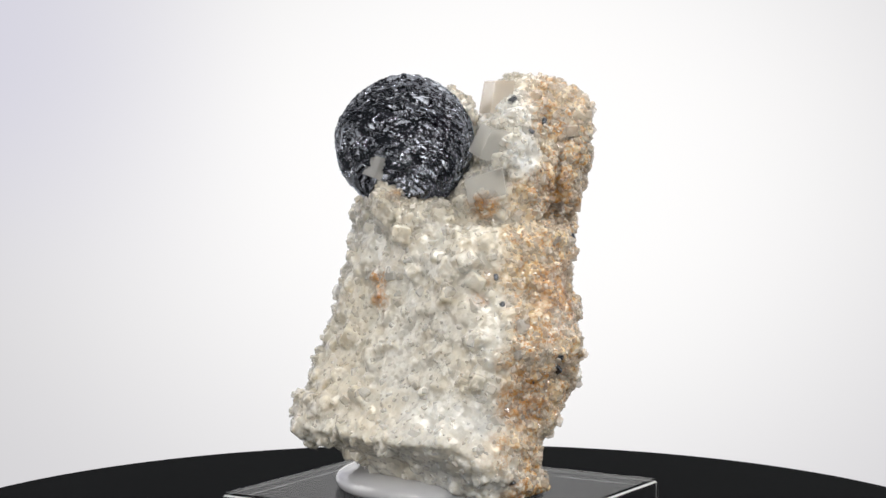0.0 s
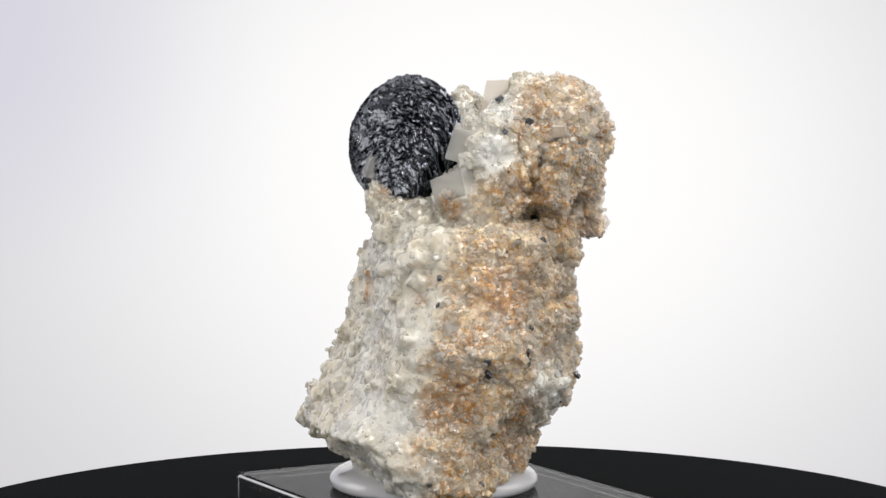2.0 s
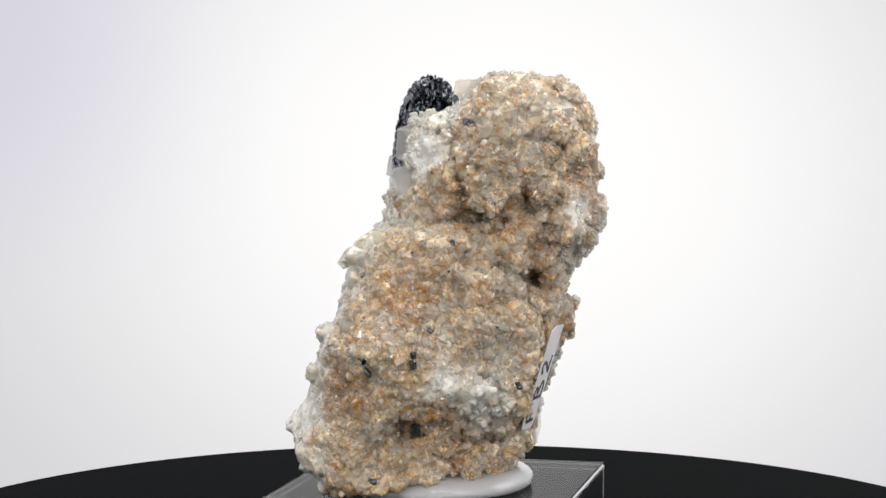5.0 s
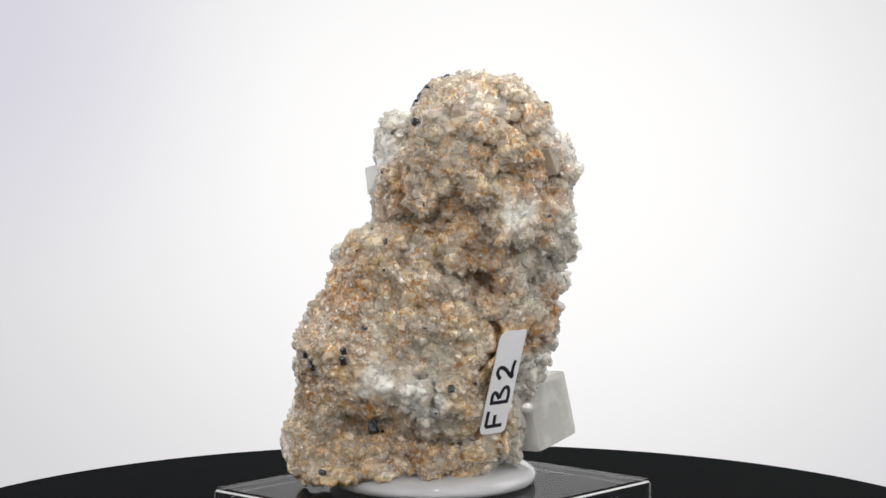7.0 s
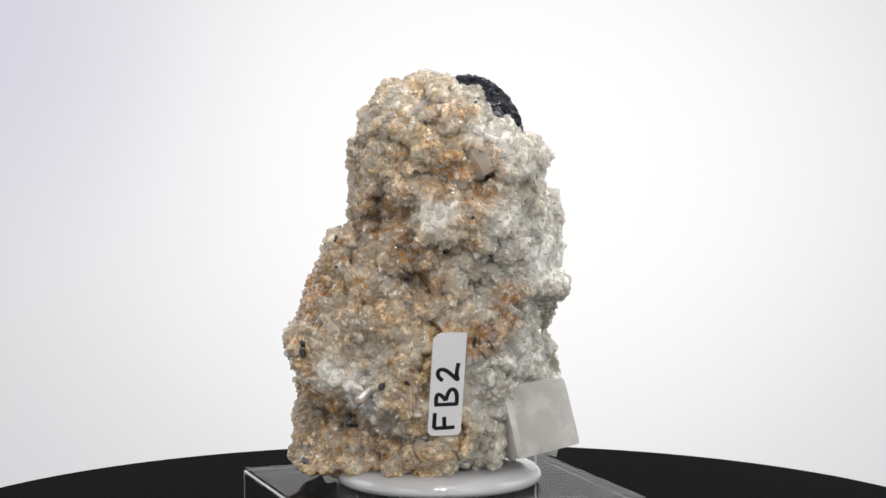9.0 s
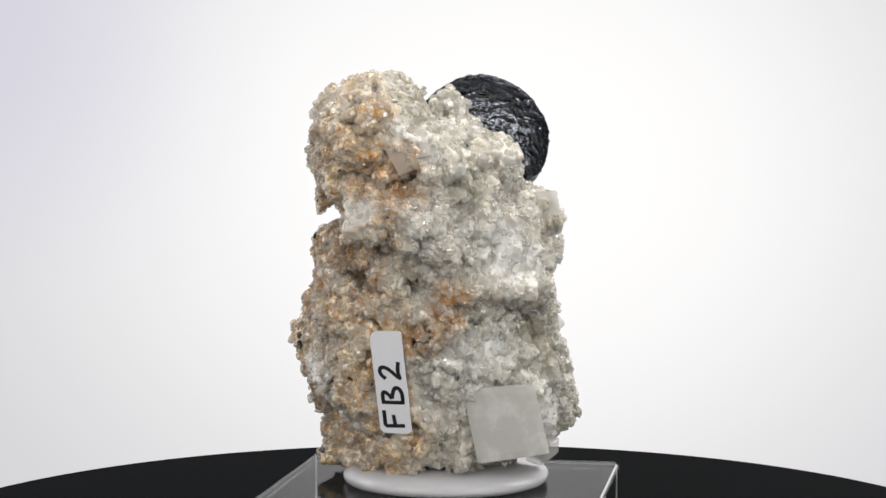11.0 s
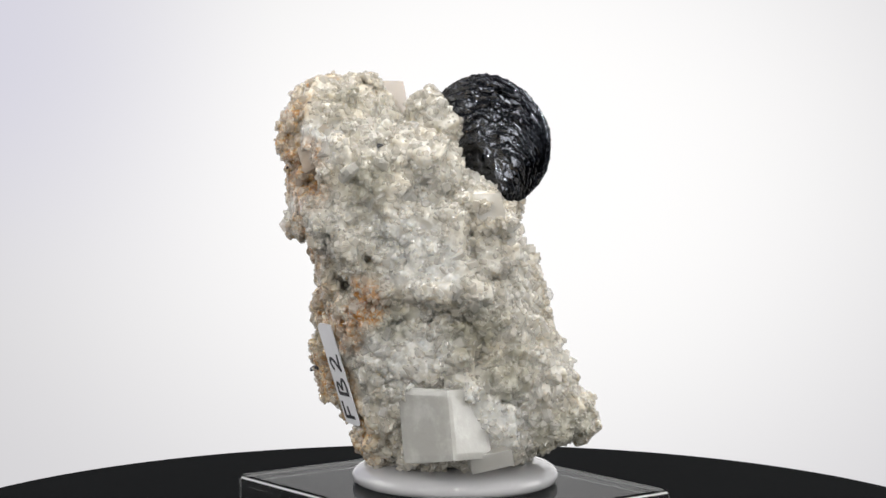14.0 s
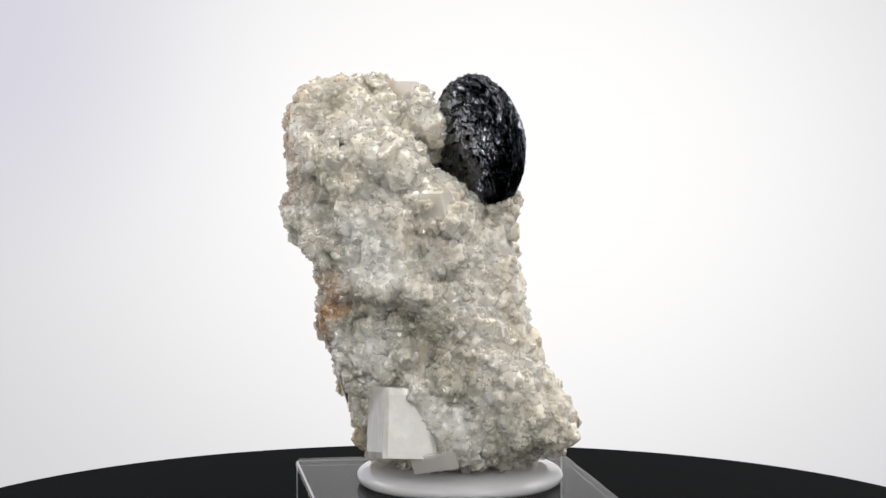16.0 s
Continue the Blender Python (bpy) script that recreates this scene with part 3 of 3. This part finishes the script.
def in_rosette(p, grow=0.0):
    q = p - ROSE_C
    a = q @ ROSE_N
    r = np.sqrt(np.maximum((q * q).sum(-1) - a * a, 0))
    return (r / (10.4 + grow)) ** 2 + (a / (4.6 + grow)) ** 2 < 1


def large_crystals():
    rng = np.random.default_rng(21)
    kinds = {}
    for m, mat in (("w", CRYSTAL_WHITE), ("h", CRYSTAL_HONEY)):
        for k in range(6):
            ob = part("crystal", crystal_shape(k % 3, rng), mat, specimen)
            kinds[m, k] = ob.data
            bpy.data.objects.remove(ob)
    pick = rng.choice(len(rock_mid), 900, replace=False)
    pick = [i for i in pick if not in_rosette(rock_mid[i], 1.4) and rock_mid[i][2] > 16 and not on_tag(rock_mid[i], 2.4) and rock_mid[i][2] < 68.5][:200]
    N = broad_normal(rock_mid[pick])
    for i, nrm in zip(pick, N):
        p = rock_mid[i]
        pale = nrm[1] < -0.2 and p[0] < 9
        s = rng.uniform(1.2, 2.0) if pale else rng.uniform(1.2, 2.4) if p[0] > 10 else rng.uniform(1.3, 2.8)
        ob = new("crystal", kinds["h" if honey(p, rng) else "w", int(rng.integers(6))])
        ob.parent = specimen
        R = Matrix(turn_to(nrm, rng, 0.45).tolist()).to_4x4()
        ob.matrix_basis = Matrix.Translation((p - nrm * (0.38 if pale else 0.24) * s) / 1000) @ R @ Matrix.Diagonal((s / 1000, s / 1000 * rng.uniform(0.7, 1.0), s / 1000 * rng.uniform(0.8, 1.3), 1))


def druse():
    """A sugary crust of small clear crystals over the whole mass."""
    rng = np.random.default_rng(61)
    forms = []
    for k in range(8):
        ob = part("crystal", crystal_shape((0, 0, 1, 0, 2, 0, 1, 0)[k], rng), DRUSE, specimen)
        tri = [(p.vertices[0], p.vertices[i], p.vertices[i + 1]) for p in ob.data.polygons for i in range(1, len(p.vertices) - 1)]
        forms.append((np.array([v.co[:] for v in ob.data.vertices]), np.array(tri)))
        bpy.data.objects.remove(ob)
    pick = rng.choice(len(rock_mid), 21000, replace=False)
    pick = pick[~in_rosette(rock_mid[pick], 0.1) & ~on_tag(rock_mid[pick], 1.2) & (rock_mid[pick][:, 2] > 11.5)]
    P, N = rock_mid[pick], broad_normal(rock_mid[pick])
    milk = zones(P)["milk"]
    V, F, base = [], [], 0
    for p, n, mk in zip(P, N, milk):
        pale = n[1] < -0.2 and p[0] < 9 and p[2] < 50
        if rng.uniform() < max(0.6 * mk, 0.8 * pale, 0.35 * (p[0] < 10)):
            continue
        s = min(1.9, rng.lognormal(-0.38 if p[0] > 10 else -0.25, 0.36))
        sink = 0.34 if pale else 0.16
        v, f = forms[int(rng.integers(8))]
        R = turn_to(n, rng, 0.55)
        V.append((v * s * rng.uniform(0.75, 1.0, 3)) @ R.T + p - n * sink * s)
        F.append(f + base)
        base += len(v)
    V = np.concatenate(V)
    ob = mesh_object("druse", V / 1000, np.concatenate(F), DRUSE, specimen, "sugary crust of small clear calcite crystals")
    stain(ob, V)
    tagged(ob, kind="stuff")


def block_crystal(c, half, angles, material, label, shear=0.12):
    """A cleaved rhomb with slightly worn edges and uneven faces."""
    bm = bmesh.new()
    bmesh.ops.create_cube(bm, size=2)
    bmesh.ops.subdivide_edges(bm, edges=bm.edges[:], cuts=9, use_grid_fill=True)
    for v in bm.verts:
        most = max(abs(k) for k in v.co)
        x, y, z = v.co * (most / sum(abs(k) ** 36 for k in v.co) ** (1 / 36))
        v.co = (half[0] * x * (1 + 0.05 * y) + shear * half[2] * z, half[1] * y * (1 - 0.04 * z), half[2] * z * (1 + 0.05 * x))
        v.co += 0.007 * max(half) * noise.noise_vector(v.co * 0.2 + Vector(c))
        v.co /= 1000
    ob = part("calcite_rhomb", bm, material, specimen, label)
    ob.matrix_basis = pose(c[0] / 1000, c[1] / 1000, c[2] / 1000, *angles)
    return ob


def named_crystals():
    block_crystal((-4.8, 12.4, 19.7), (5.1, 4.0, 5.4), (3, 6, -25), RHOMB, "large clear blocky calcite crystal near the foot")
    block_crystal((6.0, -8.0, 54.6), (3.1, 2.0, 1.9), (12, -16, -8), CRYSTAL_WHITE, "squared translucent calcite crystal under the head")
    block_crystal((6.9, -7.0, 60.6), (2.0, 1.9, 2.5), (15, 12, 25), CRYSTAL_WHITE, "squared translucent calcite crystal beside the rosette")
    block_crystal((7.9, 1.2, 67.3), (1.8, 1.8, 2.6), (0, 3, 24), CRYSTAL_HONEY, "upright honey-coloured calcite crystal on the head")
    block_crystal((-9.8, -4.2, 56.9), (1.5, 1.4, 1.7), (12, 10, 40), CRYSTAL_WHITE, "small smoky crystal before the rosette")
    block_crystal((12.9, 17.3, 58.6), (2.3, 1.6, 2.0), (10, 20, -8), CRYSTAL_HONEY, "pinkish squared calcite crystal on the head")
    block_crystal((-11.2, 10.8, 51.5), (2.0, 1.5, 2.0), (0, 5, 15), CRYSTAL_WHITE, "small clear squared crystal beside the rosette")
    block_crystal((-11.2, 11.2, 14.8), (3.2, 1.3, 1.3), (-12, 8, 42), CRYSTAL_WHITE, "clear cleaved calcite flake at the foot")
    block_crystal((18.6, 11.2, 65.0), (1.6, 1.4, 1.7), (10, 30, 10), CRYSTAL_WHITE, "")
    block_crystal((11.6, 17.4, 60.0), (2.2, 1.5, 2.3), (25, 10, -30), CRYSTAL_WHITE, "")


# ---- the hematite rosette ----
def rose_frame():
    n = Vector(ROSE_N)
    u = Vector((0, 0, 1)).cross(n).normalized()
    return np.array([u, n.cross(u), n])


def plate_shape(rng):
    """A thin wavy leaf with an uneven edge, 2 across."""
    bm = bmesh.new()
    k = 11
    th = 0.07
    rows = []
    for side in (1, -1):
        mid = bm.verts.new((0, 0, side * th + 0.10))
        ring = []
        for i in range(k):
            a = 2 * math.pi * i / k
            r = 1 + 0.13 * math.sin(3 * a + rng.uniform(0, 0.6)) + rng.uniform(-0.08, 0.08)
            ring.append(bm.verts.new((r * math.cos(a), r * 0.8 * math.sin(a), side * th * 0.6 + 0.10 * math.sin(2 * a))))
        rows.append((mid, ring))
    for mid, ring in rows:
        for i in range(k):
            bm.faces.new((mid, ring[i], ring[(i + 1) % k]))
    for i in range(k):
        j = (i + 1) % k
        bm.faces.new((rows[0][1][i], rows[0][1][j], rows[1][1][j], rows[1][1][i]))
    return bm


def build_rosette():
    """Leaves fanned from a root at the foot of a thick disc, like the pages of an open book."""
    rng = np.random.default_rng(31)
    B = rose_frame()
    RO, TH = 10.8, 4.9
    root = -1.12 * RO

    def place(a, lat, warp=1.0):
        r, h = max(math.cos(lat), 0.0) ** 0.8, math.sin(lat)
        x, y, z = 1.03 * RO * r * math.cos(a), 0.97 * RO * r * math.sin(a), TH * math.copysign(abs(h) ** 0.9, h)
        w = noise.noise(Vector((x, y, z * 1.5)) * 0.28) + 0.35 * noise.noise(Vector((x, y, z)) * 0.9)
        fan = math.atan2(z, y - root) * 21 + 1.0 * w * warp + 0.02 * x * x * (1 if z > 0 else -1)
        return x, y, z, fan

    nu, nv = 420, 240
    V, F = [], []
    for j in range(nv + 1):
        lat = -math.pi / 2 + math.pi * j / nv
        for i in range(nu):
            x, y, z, fan = place(2 * math.pi * i / nu, lat)
            saw = (fan % 1.0) if z > 0 else 1 - (fan % 1.0)
            ragged = 1 + 0.035 * noise.noise(Vector((x, y, 0)) * 0.16) + 0.012 * noise.noise(Vector((x, y, z)) * 0.8)
            k = ragged * (0.89 + 0.085 * saw ** 1.6) + 0.012 * noise.noise(Vector((x, y, z)) * 1.7)
            V.append(ROSE_C + (B[0] * x + B[1] * y + B[2] * z) * k)
            if j < nv:
                m = (i + 1) % nu
                F.append((j * nu + i, j * nu + m, (j + 1) * nu + m, (j + 1) * nu + i))
    core = mesh_object("rosette", np.array(V) / 1000, F, HEMATITE, specimen, "black metallic hematite rosette of stacked curved leaves")
    leaves = []
    for k in range(6):
        ob = part("leaf", plate_shape(rng), HEMATITE, core)
        leaves.append(ob.data)
        bpy.data.objects.remove(ob)
    arrays = [(np.array([v.co[:] for v in me.vertices]), [(p.vertices[0], p.vertices[i], p.vertices[i + 1]) for p in me.polygons for i in range(1, len(p.vertices) - 1)]) for me in leaves]
    V, F, base = [], [], 0
    for i in range(900):
        lat = math.asin(rng.uniform(-1, 1))
        x, y, z, fan = place(rng.uniform(0, 2 * math.pi), lat)
        if z < -0.5 and i % 4:
            continue
        d = np.array([x / RO ** 2, y / RO ** 2, z / TH ** 2])
        d /= np.linalg.norm(d)
        page = np.cross((1, 0, 0), (x * 0.15, y - root, z))
        page /= np.linalg.norm(page)
        page = page + rng.normal(0, 0.15, 3) + (0.3 + 1.1 * (1 - abs(z) / TH) ** 2) * d * (1 if page @ d > 0 else -1)
        zax = Vector(page).normalized()
        xax = Vector(np.cross(d, page)).normalized()
        R = np.array(Matrix((xax, zax.cross(xax), zax)).transposed())
        s = rng.uniform(0.35, 0.85)
        c = np.array([x, y, z]) * 0.945 - d * s * 0.3
        k = int(rng.integers(6))
        R = B.T @ R
        c = ROSE_C + c @ B
        S = np.array((1.5, 0.8, 0.9)) * s
        if i < 280:
            ob = new("leaf", leaves[k])
            ob.parent = core
            ob.matrix_basis = Matrix.Translation(c / 1000) @ Matrix(R.tolist()).to_4x4() @ Matrix.Diagonal((*(S / 1000), 1))
        else:
            v, f = arrays[k]
            V.append((v * S) @ R.T + c)
            F += [tuple(q + base for q in p) for p in f]
            base += len(v)
    tagged(mesh_object("leaf_crust", np.concatenate(V) / 1000, F, HEMATITE, core, "fine overlapping hematite leaves"), kind="stuff")


def flecks():
    """Small black hematite grains sitting on the crust."""
    rng = np.random.default_rng(41)
    spots = [((15.8, -17.4, 30.6), 1.0), ((15.5, -16.7, 28.5), 1.3), ((12.6, -9.0, 18.7), 1.6), ((14.2, -16.0, 11.9), 0.9), ((9.3, -21.2, 13.0), 0.7), ((15.2, -1.6, 63.8), 1.2),
             ((10.1, -2.1, 66.9), 0.9), ((19.9, 4.6, 25.9), 0.9), ((12.5, -5.0, 61.9), 0.8), ((3.9, 15.9, 60.8), 0.9), ((18.6, -8.4, 34.2), 0.7), ((7.0, -14.1, 41.0), 0.7), ((8.3, -16.8, 36.9), 0.8),
             ((16.7, -8.4, 46.5), 0.7), ((20.3, -11.4, 31.4), 0.9), ((20.2, -10.9, 29.2), 1.0), ((18.7, -5.1, 46.5), 0.7), ((18.1, 8.0, 26.4), 0.7)]
    stained = np.where(rock_mid[:, 0] > 10)[0]
    spots += [(rock_mid[i], rng.uniform(0.25, 0.5)) for i in rng.choice(stained, 22, replace=False)]
    shapes = [part("hematite_fleck", crystal_shape(2, rng), HEMATITE, specimen) for k in range(3)]
    meshes = [o.data for o in shapes]
    for o in shapes:
        bpy.data.objects.remove(o)
    for p, s in spots:
        p = np.array(p, float)
        i = int(np.argmin(((rock_mid - p) ** 2).sum(1)))
        nrm = broad_normal(rock_mid[i:i + 1])[0]
        ob = new("hematite_fleck", meshes[int(rng.integers(3))])
        ob.parent = specimen
        R = Matrix(turn_to(nrm, rng, 0.5).tolist()).to_4x4()
        ob.matrix_basis = Matrix.Translation((rock_mid[i] + nrm * 0.12) / 1000) @ R @ Matrix.Diagonal((s * 1.1 / 1000, s * 0.95 / 1000, s * 1.2 / 1000, 1))


def build_sticker():
    """A narrow curved paper tag with hand-written letters, glued on the crust."""
    w, h = 4.9, 16.3
    out = Vector(TAG_OUT)
    up = (Vector((0, 0, 1)) + TAG_LEAN * out).normalized()
    side = up.cross(out).normalized()
    nrm = side.cross(up).normalized()
    M = Matrix((side, up, nrm)).transposed().to_4x4()
    M.translation = (Vector(TAG_AT) + 0.35 * out) / 1000
    bm = bmesh.new()
    cut = 0.9
    outline = [(-w / 2, -h / 2 + cut)]
    for cx, cy, a0 in ((-w / 2 + cut, -h / 2 + cut, 180), (w / 2 - cut, -h / 2 + cut, 270), (w / 2 - 0.2, h / 2 - 0.2, 0), (-w / 2 + cut * 1.6, h / 2 - cut * 1.6, 90)):
        r = {0: 0.2, 90: cut * 1.6}.get(a0, cut)
        outline += [(cx + r * math.cos(radians(a)), cy + r * math.sin(radians(a))) for a in range(a0, a0 + 91, 15)]
    face = bm.faces.new([bm.verts.new((x / 1000, y / 1000, 0)) for x, y in dict.fromkeys(outline)])
    ext = bmesh.ops.extrude_face_region(bm, geom=[face])
    for v in ext["geom"]:
        if isinstance(v, bmesh.types.BMVert):
            v.co.z += 0.00012
    tag = part("label_sticker", bm, PAPER, specimen, "narrow white paper tag with black handwriting")
    tag.matrix_basis = M
    # F, B and 2 read upwards along the tag; strokes in a 1 x 1 box each
    letters = {
        "F": [[(0.12, 0.02), (0.08, 1.0)], [(0.08, 1.0), (0.95, 1.0)], [(0.1, 0.5), (0.72, 0.55)]],
        "B": [[(0.1, 0.0), (0.08, 1.0)], [(0.0, 0.95), (0.55, 1.02), (0.72, 0.8), (0.3, 0.52)], [(0.3, 0.52), (0.9, 0.42), (0.92, 0.1), (0.45, -0.04), (0.02, 0.02)]],
        "2": [[(0.05, 0.72), (0.28, 1.0), (0.68, 0.95), (0.66, 0.6), (0.1, 0.06), (0.12, 0.0), (0.45, 0.12), (1.0, 0.02)]],
    }
    for (ch, strokes), y0 in zip(letters.items(), (-7.2, -3.4, 0.5)):
        cu = bpy.data.curves.new("letter", "CURVE")
        cu.dimensions, cu.bevel_depth, cu.bevel_resolution = "3D", 0.0003, 2
        for s in strokes:
            sp = cu.splines.new("NURBS" if len(s) > 2 else "POLY")
            sp.points.add(len(s) - 1)
            for q, (x, y) in zip(sp.points, s):
                q.co = ((1.55 - y * 3.1) / 1000, (y0 + x * 2.9) / 1000, 0.00014, 1)
            if len(s) > 2:
                sp.order_u, sp.use_endpoint_u = 3, True
        ob = new("letter", cu)
        me = bpy.data.meshes.new_from_object(ob)
        bpy.data.objects.remove(ob)
        for v in me.vertices:
            v.co.z = 0.00014 + (v.co.z - 0.00014) * 0.15
        me.materials.append(INK)
        ob = new("letter", me)
        ob.parent = tag
        tagged(ob, "black handwritten letter " + ch)


named_crystals()
build_rosette()
build_sticker()
flecks()
large_crystals()
druse()


# ---- what turns ----
def motions():
    rows = [(t, pose(0, 0, 0, 0, 0, TURN * t)) for t in range(17)]
    for thing in (turntable, block, pad, specimen):
        walk(thing, rows)


motions()
